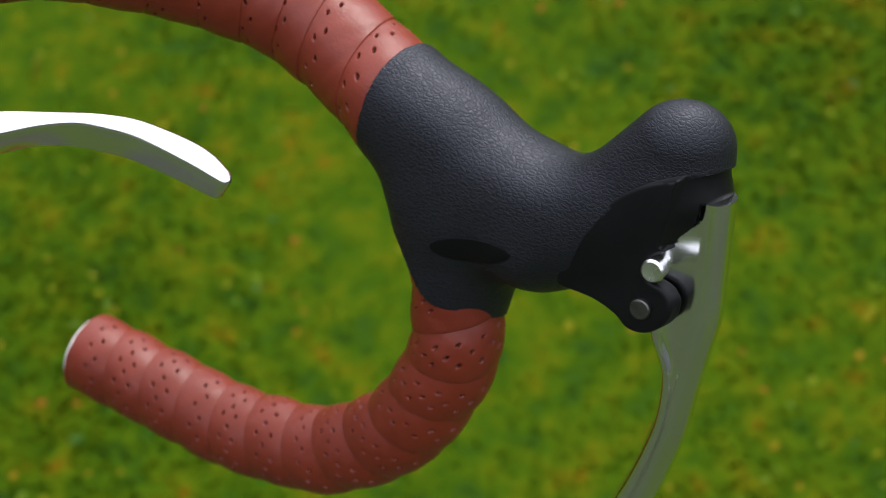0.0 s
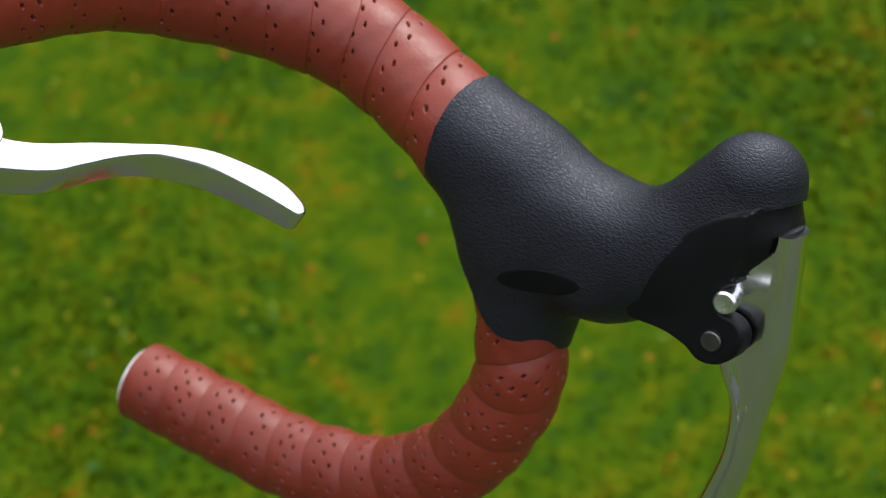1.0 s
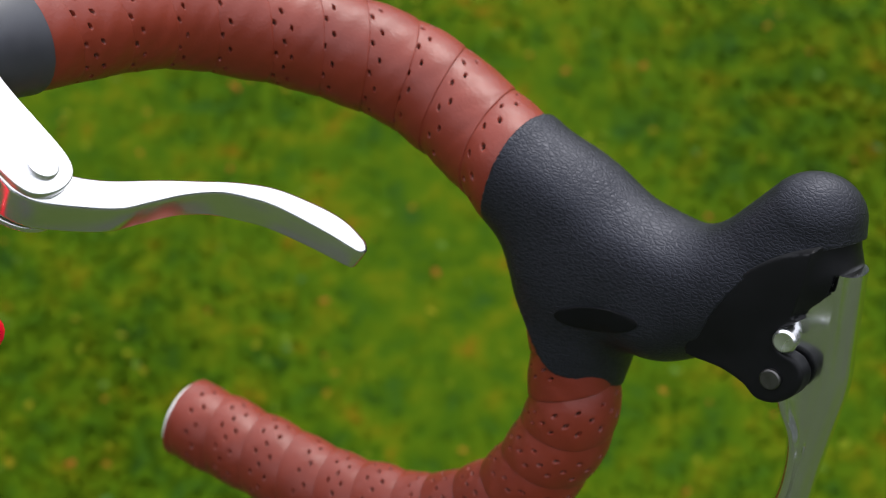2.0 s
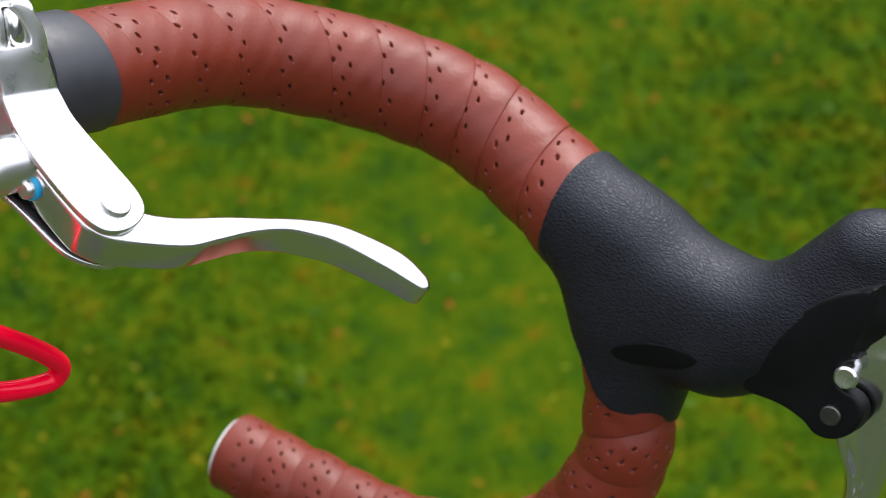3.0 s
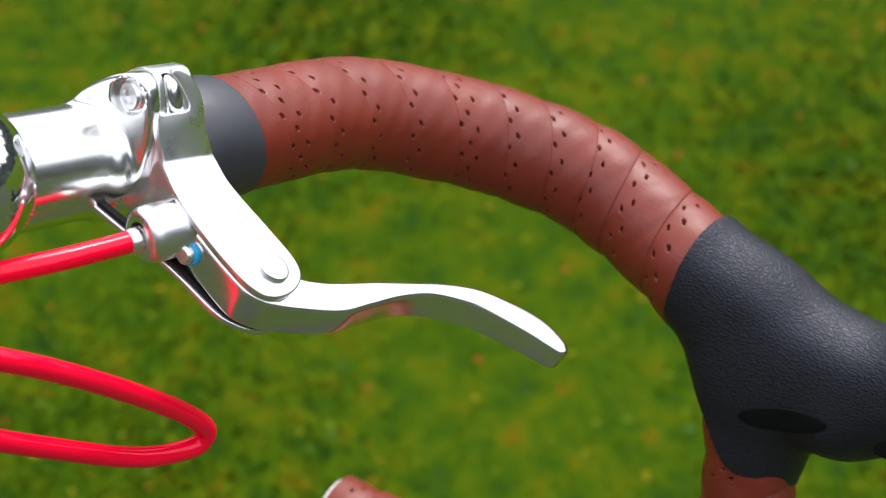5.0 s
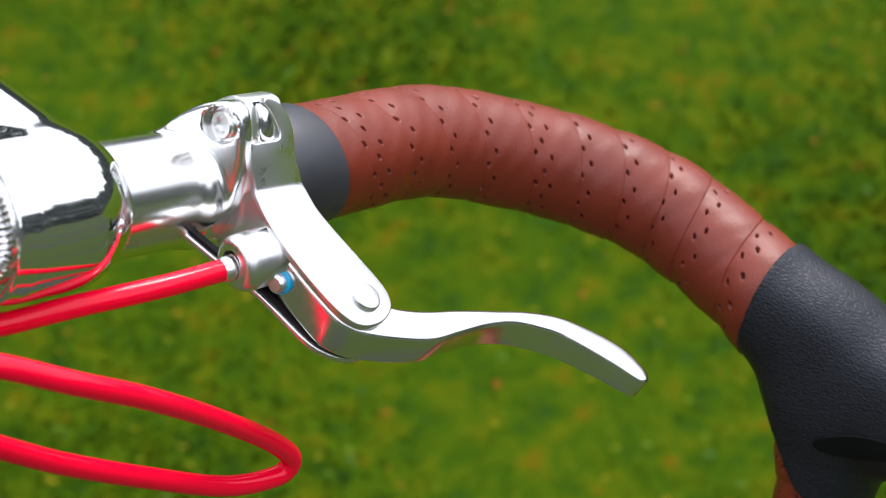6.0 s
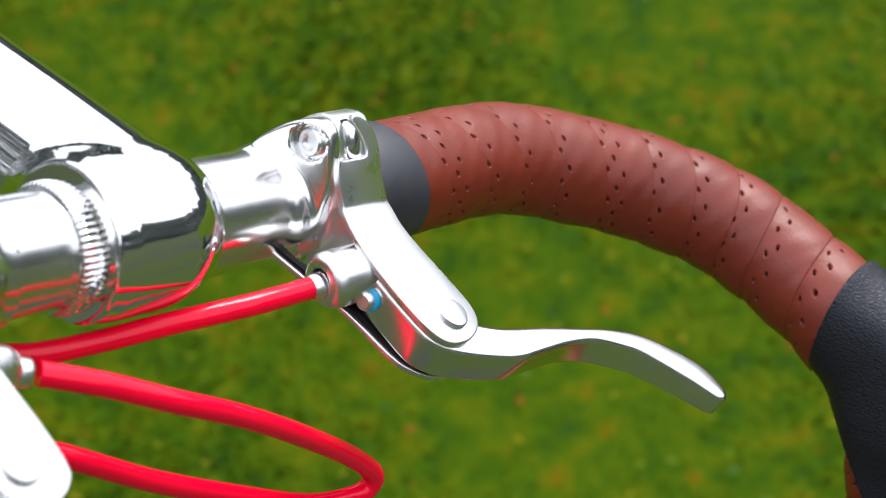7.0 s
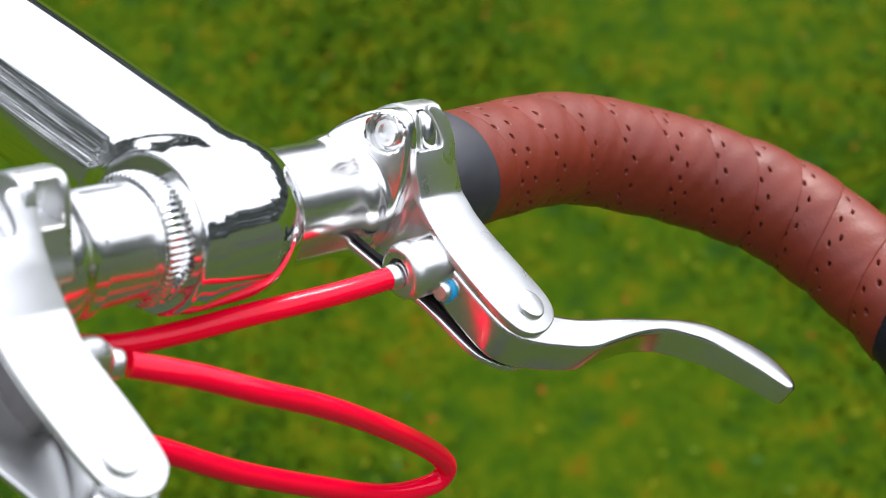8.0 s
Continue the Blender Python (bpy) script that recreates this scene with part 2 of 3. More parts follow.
def make_ground():
    m, n, l, b = nodes_of("lawn_soil_and_moss")
    l.new(ramp(n, l, noise_of(n, l, 30, 4, 0.62), LAWN), b.inputs["Base Color"])
    b.inputs["Roughness"].default_value = 0.9
    b.inputs["Specular IOR Level"].default_value = 0.05
    bump(n, l, b, noise_of(n, l, 60, 4), 0.3, 0.01)
    s = np.r_[-2000, -400, -90, -25, -8, np.linspace(-3, 5, 81), 9, 25, 90, 400, 2000]
    xs, ys = np.meshgrid(s, s, indexing="ij")
    verts = np.stack([xs, ys, height(xs, ys) + np.where((abs(xs) < 6) & (abs(ys) < 6), 0.002 * np.sin(9 * xs + 4 * ys) * np.sin(7 * ys - 3 * xs), 0)], -1).reshape(-1, 3)
    k = len(s)
    faces = [(i * k + j, (i + 1) * k + j, (i + 1) * k + j + 1, i * k + j + 1) for i in range(k - 1) for j in range(k - 1)]
    me = bpy.data.meshes.new("ground")
    me.from_pydata(verts.tolist(), [], faces)
    part("ground", me, m, None, "green lawn on a gently rising bank", 0, "structure")


make_ground()


def blades(name, count, box, tall, wide, colors, label, flat=0.35):
    """One mesh of many bent blades, each of two faces."""
    rng = np.random.default_rng(len(name))
    x, y = rng.uniform(box[0], box[1], count), rng.uniform(box[2], box[3], count)
    turn, lean = rng.uniform(0, 2 * np.pi, count), rng.uniform(0.1, 1.0, count) ** 1.2
    tallness = rng.uniform(*tall, count)
    w = rng.uniform(*wide, count) / 2
    base = np.stack([x, y, height(x, y) - 0.004], 1)
    side = np.stack([np.cos(turn), np.sin(turn), 0 * turn], 1)
    away = np.stack([-np.sin(turn), np.cos(turn), 0 * turn], 1)
    mid = base + away * (tallness * lean * flat)[:, None] + np.outer(tallness * 0.6, (0, 0, 1))
    tip = base + away * (tallness * lean)[:, None] + np.outer(tallness * (1 - 0.45 * lean), (0, 0, 1))
    v = np.stack([base - side * w[:, None], base + side * w[:, None], mid + side * w[:, None] * 0.9, mid - side * w[:, None] * 0.9, tip], 1).reshape(-1, 3)
    o = np.arange(count)[:, None] * 5
    me = bpy.data.meshes.new(name)
    faces = (o + np.array([0, 1, 2, 3])).tolist() + (o + np.array([3, 2, 4])).tolist()
    me.from_pydata(v.tolist(), [], faces)
    me.shade_smooth()
    tipped = np.repeat(np.stack([0.25 * away[:, 0], 0.25 * away[:, 1] - 0.15, np.ones(count)], 1), 5, 0)
    me.normals_split_custom_set_from_vertices((tipped / np.linalg.norm(tipped, axis=1)[:, None]).tolist())
    m, n, l, b = nodes_of(name)
    geo = n.new("ShaderNodeNewGeometry")
    mix = n.new("ShaderNodeMixRGB")
    mix.inputs[0].default_value = 0.95
    l.new(ramp(n, l, geo.outputs["Random Per Island"], [(k / (len(colors) - 1), c) for k, c in enumerate(colors)]), mix.inputs[1])
    l.new(ramp(n, l, noise_of(n, l, 30, 4, 0.62), LAWN), mix.inputs[2])
    l.new(mix.outputs[0], b.inputs["Base Color"])
    b.inputs["Roughness"].default_value = 0.7
    b.inputs["Specular IOR Level"].default_value = 0.03
    return part(name, me, m, None, label, 0, "stuff")


def make_unseen_path():
    """An unseen asphalt-grey path, added along the lawn's near side for metal to mirror."""
    m, n, l, b = nodes_of("reflected_path")
    blot = n.new("ShaderNodeMixRGB")
    l.new(ramp(n, l, noise_of(n, l, 90, 5, 0.7), [(0.3, (0.026, 0.027, 0.028)), (0.7, (0.060, 0.060, 0.058))]), blot.inputs[1])
    # green blots tint what the metal reflects
    blot.inputs[2].default_value = (0.042, 0.066, 0.010, 1)
    l.new(ramp(n, l, noise_of(n, l, 2.2, 5, 0.65), [(0.36, (0, 0, 0)), (0.56, (0.85, 0.85, 0.85))]), blot.inputs[0])
    l.new(blot.outputs[0], b.inputs["Base Color"])
    b.inputs["Roughness"].default_value = 0.9
    b.inputs["Specular IOR Level"].default_value = 0.12
    bump(n, l, b, noise_of(n, l, 150, 4), 0.5, 0.01)
    xs, ys = np.meshgrid(np.linspace(-40, 40, 161), np.linspace(-6.0, 0.2, 12), indexing="ij")
    ys = ys + np.where(ys > 0.19, 0.03 * np.sin(3.1 * xs) - 0.03, 0)
    me = bpy.data.meshes.new("path")
    i, j = np.meshgrid(np.arange(160), np.arange(11), indexing="ij")
    q = (i * 12 + j).ravel()
    me.from_pydata(np.stack([xs, ys, height(xs, ys) + 0.016], -1).reshape(-1, 3).tolist(), [], np.stack([q, q + 12, q + 13, q + 1], 1).tolist())
    part("path", me, m, None, "added unseen path along the lawn, dark grey blotched green", 0, "structure")


make_unseen_path()
blades("grass", 150000, (-0.75, 1.0, 0.3, 1.75), (0.004, 0.008), (0.004, 0.008), [(0.0299, 0.0660, 0.0009), (0.0493, 0.0862, 0.0010), (0.0792, 0.0950, 0.0010)], "short green lawn grass on a bank")

def leaf_litter():
    """Small yellowed leaves lying in the grass, as one mesh."""
    rng = np.random.default_rng(11)
    n = 1500
    x, y = rng.uniform(-0.6, 1.0, n), 0.2 + 1.9 * rng.uniform(0, 1, n) ** 1.3
    size, turn = rng.uniform(0.002, 0.005, n), rng.uniform(0, 6.28, n)
    ring = np.linspace(0, 2 * np.pi, 7, endpoint=False)
    verts, faces = [], []
    for k in range(n):
        c = np.array((x[k], y[k], height(x[k], y[k]) + rng.uniform(0.008, 0.02)))
        u = np.array((math.cos(turn[k]), math.sin(turn[k]), rng.uniform(-0.4, 0.4)))
        v = np.array((-math.sin(turn[k]), math.cos(turn[k]), rng.uniform(-0.4, 0.4)))
        b = len(verts)
        verts.append(c + (0, 0, 0.003))
        verts += [c + size[k] * (math.cos(q) * u + 0.7 * math.sin(q) * v) for q in ring]
        faces += [(b, b + 1 + j, b + 1 + (j + 1) % 7) for j in range(7)]
    me = bpy.data.meshes.new("leaf_litter")
    me.from_pydata([tuple(v) for v in verts], [], faces)
    m, nn, l, b = nodes_of("yellowed_leaf")
    geo = nn.new("ShaderNodeNewGeometry")
    l.new(ramp(nn, l, geo.outputs["Random Per Island"], [(0, (0.20, 0.055, 0.005)), (0.18, (0.19, 0.085, 0.003)), (0.34, (0.17, 0.145, 0.002)), (0.65, (0.10, 0.15, 0.003)), (1, (0.03, 0.085, 0.015))]), b.inputs["Base Color"])
    b.inputs["Roughness"].default_value = 0.7
    b.inputs["Specular IOR Level"].default_value = 0.1
    part("leaf_litter", me, m, None, "yellow and orange small leaves in the grass", 0, "stuff")


leaf_litter()


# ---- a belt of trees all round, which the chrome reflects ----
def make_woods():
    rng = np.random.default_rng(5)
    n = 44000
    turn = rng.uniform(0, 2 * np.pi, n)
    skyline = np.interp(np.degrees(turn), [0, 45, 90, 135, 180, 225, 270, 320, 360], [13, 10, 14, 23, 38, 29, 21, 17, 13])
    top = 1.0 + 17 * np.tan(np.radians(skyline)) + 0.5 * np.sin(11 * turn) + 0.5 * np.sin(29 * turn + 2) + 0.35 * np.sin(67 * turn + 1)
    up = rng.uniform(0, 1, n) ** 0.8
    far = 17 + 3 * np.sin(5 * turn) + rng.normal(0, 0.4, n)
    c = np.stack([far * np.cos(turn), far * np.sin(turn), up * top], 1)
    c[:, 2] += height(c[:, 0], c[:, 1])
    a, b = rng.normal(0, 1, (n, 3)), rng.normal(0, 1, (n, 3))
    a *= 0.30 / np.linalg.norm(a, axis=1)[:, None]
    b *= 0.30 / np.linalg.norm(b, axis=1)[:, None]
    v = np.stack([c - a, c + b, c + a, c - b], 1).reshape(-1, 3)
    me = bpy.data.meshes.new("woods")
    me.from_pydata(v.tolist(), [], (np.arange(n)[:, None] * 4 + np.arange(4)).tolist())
    m, nn, l, b = nodes_of("hazed_foliage")
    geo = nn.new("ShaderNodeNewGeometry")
    # leaf colour lifted to pale grey, so haze is painted into the reflections
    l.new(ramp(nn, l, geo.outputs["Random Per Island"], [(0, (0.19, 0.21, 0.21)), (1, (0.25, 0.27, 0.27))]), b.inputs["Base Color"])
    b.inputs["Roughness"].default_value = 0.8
    part("woods", me, m, None, "belt of trees far round the lawn, paled grey as in haze", 0, "stuff")


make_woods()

# ---- drop handlebar with its wrap ----
SLANT, OFFSET = 0.23, 176.5
TOPS = [(0, 60, 0), (0, 89, 0), (0.5, 132, 0), (13, 162, -4), (27, 179.5, -7.5), (45.5, 193, -12.5), (69, 197.5, -20.5), (85, 197, -26)]
HOOK = [(100, OFFSET + SLANT * 100, -38), (109.4, OFFSET + SLANT * 109.4, -58), (115.6, OFFSET + SLANT * 115.6, -80), (117, OFFSET + SLANT * 117, -97), (106, OFFSET + SLANT * 106, -126), (84.6, OFFSET + SLANT * 84.6, -146.2), (65, OFFSET + SLANT * 65, -152.8), (46.5, OFFSET + SLANT * 46.5, -155.8), (24, OFFSET + SLANT * 24, -155.3), (-11.5, OFFSET - SLANT * 11.5, -154.3)]
LINE = spline(TOPS + HOOK, 1600)
FAR = np.r_[0, np.cumsum(np.linalg.norm(np.diff(LINE, axis=0), axis=1))]
AHEAD, SIDE, OVER = frames_along(LINE)


def on_line(s):
    return [np.stack([np.interp(s, FAR, a[:, k]) for k in range(3)], -1) for a in (LINE, SIDE, OVER)]


def near(x, y, z):
    return FAR[np.argmin(np.linalg.norm(LINE - (x, y, z), axis=1))]


handlebar = thing("handlebar", "drop handlebar wrapped in perforated red-brown leatherette tape", "handlebar")
part("bar_tube", tube([(0, -118, 0), (0, 62, 0)], 13.0, 96), POLISHED, handlebar, "polished silver bar tube")
part("bar_tube", tube(LINE[::12], 11.6, 24), ALLOY, handlebar)


def wrap(s0, pitch, radius, lift, skew, rows, gap, seed, whole, tuck):
    """One turn of tape: a slanted band whose leading edge lies over the next turn, with punched holes."""
    rng = np.random.default_rng(seed)
    nu, nv = 320, 16 + int(pitch * 2.9)
    th = np.linspace(0, 2 * np.pi, nu + 1) + radians(150)
    v = np.r_[np.linspace(-0.12, 0.985, nv - 3), 1.0, 1.004, 1.006]
    tt, vv = np.meshgrid(th, v, indexing="ij")
    lag = pitch * (tt - radians(300)) / (2 * np.pi) + skew * (np.sin(tt - radians(320)) - math.sin(radians(-20)))
    s = np.clip(s0 + pitch * vv + lag, whole[0], whole[1])
    u = np.clip(vv, 0, 1)
    r = radius + lift * (0.45 * u + 0.75 * np.sin(u * math.pi) ** 0.8)
    r = r - 0.28 * np.clip((vv - 0.985) / 0.02, 0, 1) - 1.2 * np.clip((vv - 1.002) / 0.004, 0, 1)
    r = r + 0.15 * np.sin(2 * tt + 0.9) * np.sin(0.31 * s) + 0.05 * np.sin(7 * tt + 0.8 * s)
    r = r - tuck * np.clip((whole[0] + 40 - s) / 8, 0, 1)
    hole = np.zeros_like(r)
    k = int(2 * np.pi * radius / gap)
    start = 0.37 * seed
    for row, at in enumerate(rows):
        for j in range(k):
            c = (j + start + 0.5 * (row % 2)) / k * 2 * np.pi + rng.normal(0, 0.015)
            dv = vv * pitch - at - rng.normal(0, 0.15)
            dth = ((tt - c + np.pi) % (2 * np.pi) - np.pi) * radius
            turn = rng.normal(0.3, 0.2)
            dv, dth = dv * math.cos(turn) - dth * math.sin(turn), dv * math.sin(turn) + dth * math.cos(turn)
            d = np.sqrt((dv / 0.37) ** 2 + (dth / rng.uniform(0.55, 0.68)) ** 2)
            hole = np.maximum(hole, np.clip(1.5 - d, 0, 1))
    r = r - 1.7 * hole
    c, a, b = on_line(s)
    p = c + r[..., None] * (np.cos(tt)[..., None] * a + np.sin(tt)[..., None] * b)
    me = bpy.data.meshes.new("tape_wrap")
    i, j = np.meshgrid(np.arange(nu), np.arange(nv - 1), indexing="ij")
    q = (i * nv + j).ravel()
    faces = np.stack([q, q + nv, q + nv + 1, q + 1], 1)
    flat_s = s.reshape(-1)[faces]
    keep = flat_s.max(1) - flat_s.min(1) > 1e-4
    faces = faces[keep]
    me.from_pydata((p.reshape(-1, 3) * MM).tolist(), [], faces.tolist())
    # deep faces take the painted shade, the walls round them the lit foam
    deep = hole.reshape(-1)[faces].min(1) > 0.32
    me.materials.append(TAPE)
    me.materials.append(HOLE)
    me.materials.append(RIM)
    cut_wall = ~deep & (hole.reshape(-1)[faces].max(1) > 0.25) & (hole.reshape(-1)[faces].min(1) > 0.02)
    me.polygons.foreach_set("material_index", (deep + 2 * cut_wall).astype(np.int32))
    return me


S_START, S_HOOD, S_LOW, S_END = near(0, 80, 0), near(84, 197, -25), near(115, 203, -72), FAR[-1]


def add_wraps(seams, whole, radius, lift, skew, rows, gap, seed, tuck=0.0):
    """A turn of tape between each seam and the next."""
    for n, (a, b) in enumerate(zip(seams, seams[1:])):
        along = n / (len(seams) - 2)
        punched = rows(n) if b - a > 8 else ()
        me = wrap(a, b - a, radius, lift[0] + (lift[1] - lift[0]) * along, skew, punched, gap, seed + n, whole, tuck)
        if len(me.polygons):
            me.shade_smooth()
            me.set_sharp_from_angle(angle=radians(50))
            ob = new("tape_wrap", me)
            ob.parent = handlebar


TOP_SEAMS = [-3, 14, 30.4, 47.0, 63.8, 80.6, 98.2, 116.6, 131.6, 147.2, 160.5, 179.4, 196.0]
add_wraps(TOP_SEAMS, (S_START - 6, S_HOOD + 9), 15.45, (0.14, 0.85), 2.1, lambda n: (0.6, 3.4, 6.0) if n in (2, 6) else (0.9, 3.7) if n < 10 else (2.4, 5.2), 8.0, 3)
LOW_SEAMS = np.arange(S_LOW - 50, S_END + 30, 14.4).tolist()
add_wraps(LOW_SEAMS, (S_LOW - 26, S_END - 1), 13.0, (0.95, 0.95), 0.6, lambda n: (4.2, 7.0, 9.6) if n % 3 else (4.4, 7.2), 6.4, 40, 0.6)


def finishing_tape():
    """Black vinyl round the end of the wrap, cut off aslant."""
    th = np.linspace(0, 2 * np.pi, 97)[:-1]
    rows = [(0, 13.2), (0.03, 15.7), (0.08, 16.1), (0.5, 16.2), (0.97, 16.3), (1.0, 16.15), (1.005, 15.2)]
    end = near(0, 87, 0) - 3.4 + 3.6 * np.sin(th - radians(320))
    verts, faces = [], []
    for v, r in rows:
        c, a, b = on_line(6 + (end - 6) * v)
        verts += ((c + r * (np.cos(th)[:, None] * a + np.sin(th)[:, None] * b)) * MM).tolist()
    n = len(th)
    for k in range(len(rows) - 1):
        faces += [(k * n + i, k * n + (i + 1) % n, (k + 1) * n + (i + 1) % n, (k + 1) * n + i) for i in range(n)]
    me = bpy.data.meshes.new("finishing_tape")
    me.from_pydata(verts, [], faces)
    part("finishing_tape", me, VINYL, handlebar, "black vinyl finishing tape")


finishing_tape()
part("finishing_tape", tube([(0, -71, 0), (0, -72, 0), (0, -74, 0), (0, -116, 0)], [13.2, 15.6, 16.1, 16.2], 64), VINYL, handlebar, "black vinyl finishing tape")
end_c = LINE[-1]
part("end_plug", lathe([(-6, 11.0), (-0.6, 12.3), (0.5, 12.0), (1.0, 10.6), (1.1, 0)], end_c, AHEAD[-1], 40), WHITE, handlebar, "white tape end tucked in the bar")

# ---- brake lever with rubber hood ----
brake = thing("brake_lever", "black rubber-hooded brake lever with silver alloy blade", "brake lever")


def flat(x, y):
    """Sideways distance from the hood's middle plane."""
    return (y - SLANT * x - OFFSET) / math.hypot(1, SLANT)


BODY = [(152, -53.0), (154.5, -45), (157, -36), (162, -25), (168.5, -17.5), (176, -12.5), (187, -7), (187.5, -14), (182.6, -16.3), (181.8, -19), (182.6, -25.6), (180, -28.6), (175.3, -32.8), (172.6, -36.6), (172.6, -39.5), (174.6, -41.2), (179, -42.4), (181.8, -46.2), (181, -51.9), (176.8, -56.4), (171.6, -57.2), (167.2, -54.6), (160.6, -52.9)]
OUTLINE = np.vstack([spline(BODY[:7], 50), spline(BODY[7:] + BODY[:1], 110)[:-1]]).tolist()


def hood_body(x, w, z):
    chain = [(83.5, -23.5, 16.8, 1.0), (101.3, -30.9, 16.4, 0.97), (135.6, -42.7, 18.5, 1.0), (152, -36.1, 15.2, 0.95), (167.7, -7.8, 12.6, 0.9)]
    d = np.full(x.shape, 99.0)
    for (ax, az, ar, aq), (bx, bz, br, _) in zip(chain, chain[1:]):
        d = blend(d, capsule(x, w, z, (ax, 0, az), (bx, 0, bz), ar, br, (1, aq, 1)), 8)
    d = blend(d, capsule(x, w, z, (111.9, 0, -47.5), (114.6, 0, -82), 19.3, 13.6), 8)
    d = blend(d, capsule(x, w, z, (156, 0, -34), (171.2, 0, -20.5), 13.4, 12.8, (1, 0.98, 1)), 5)
    # flat flanks that tuck in under the inlay towards the neck
    tuck = np.clip((-51 - z) / 14, 0, 1)
    return -blend(-d, -(np.abs(w) - 17.1 + 1.9 * tuck * tuck * (3 - 2 * tuck)), 4)


def hood_field(x, y, z):
    w = flat(x, y)
    d = hood_body(x, w, z)
    # open ends round the bar
    d = np.maximum(d, -(x - 86.0 - 0.11 * (z + 25) + 0.06 * w))
    d = np.maximum(d, -(z + 73.6 - 30 * (1 - np.exp(-0.0033 * np.maximum(0, 118 - x) ** 2)) + 0.25 * (w + 16)))
    gone = outline_distance(x[:, 0, :], z[:, 0, :], [(150.5, -75)] + [(a - 0.5, b + 0.5) for a, b in spline(BODY[:7], 60).tolist()[:-2]] + [(190, -7.5), (230, -6), (230, -90)])
    d = np.maximum(d, -gone[:, None, :])
    return d


part("hood", solid(hood_field, (66, 166, -90), (192, 240, 12), 0.6, 2), RUBBER, brake, "black grained rubber hood", 40)


def make_badge():
    """An oval inlay that follows the hood's side."""
    n, m = 10, 48
    turn = np.linspace(0, 2 * np.pi, m, endpoint=False)
    rad = np.r_[np.linspace(0.02, 0.94, n), 1.0, 1.03]
    aa, rr = np.meshgrid(turn, rad, indexing="ij")
    lx, lz = 12.3 * np.cos(aa) * rr, 4.0 * np.sin(aa) * rr
    x, z = 126.6 + lx * 0.955 - lz * 0.1, -51.5 + lx * 0.30 + lz * 0.95
    near_w, far_w = np.full(x.shape, -30.0), np.zeros(x.shape)
    for _ in range(30):
        mid = (near_w + far_w) / 2
        y = OFFSET + SLANT * x + mid * math.hypot(1, SLANT)
        inside = hood_field(x[:, None, :], y[:, None, :], z[:, None, :])[:, 0, :] < 0
        far_w, near_w = np.where(inside, mid, far_w), np.where(inside, near_w, mid)
    lift = np.r_[np.full(n, 0.45), 0.30, -0.4]
    w = far_w - lift[None, :]
    p = np.stack([x, OFFSET + SLANT * x + w * math.hypot(1, SLANT), z], -1).reshape(-1, 3)
    k = len(rad)
    faces = [(i * k + j, ((i + 1) % m) * k + j, ((i + 1) % m) * k + j + 1, i * k + j + 1) for i in range(m) for j in range(k - 1)]
    me = bpy.data.meshes.new("badge")
    me.from_pydata((p * MM).tolist(), [], faces)
    part("badge", me, BADGE, brake, "smooth oval inlay", 30)


make_badge()


def bracket_field(x, y, z):
    w = flat(x, y)
    seam = [(140, -52), (140, -30), (158, -14), (172, -4), (190, 4)]
    region = outline_distance(x[:, 0, :], z[:, 0, :], seam + OUTLINE[50:])[:, None, :]
    # it carries on the hood's own form, a little under the rubber
    nose = hood_body(x, w, z) + 1.0
    # a flat ear on the near side carries the pivot
    below = outline_distance(x[:, 0, :], z[:, 0, :], OUTLINE)[:, None, :]
    ear = np.maximum(np.maximum(np.abs(w + 9.9) - 2.8, x - 174.5 - 3 * np.clip(-31 - z, 0, 8)), below - 0.6)
    form = blend(nose, ear, 5)
    r = 1.2
    d = np.minimum(np.maximum(region + r, form + r), 0) + np.hypot(np.maximum(region + r, 0), np.maximum(form + r, 0)) - r
    slot = np.maximum(np.maximum(np.abs(w) - 7.1, -(x - 173.5)), z + 18.2)
    return np.maximum(d, -slot)


part("bracket", solid(bracket_field, (136, 180, -62), (194, 244, 6), 0.5, 2), PLASTIC, brake, "smooth black plastic bracket", 40)


def hood_put(a, b, h):
    return (a - h * SLANT / 1.026, OFFSET + SLANT * a + h / 1.026, b)


FRONT = [(184.5, -17), (187.6, -38), (189.2, -50), (188.9, -63), (188.5, -76), (188.5, -88), (187.2, -99), (185, -112), (181, -127), (175, -146)]
REAR = [(170, -19), (168, -36), (168.5, -49), (172.6, -60), (176.8, -66.7), (178.8, -73), (179.7, -83.6), (178.7, -93.5), (176.8, -104), (174.4, -114), (171, -127), (165, -145)]


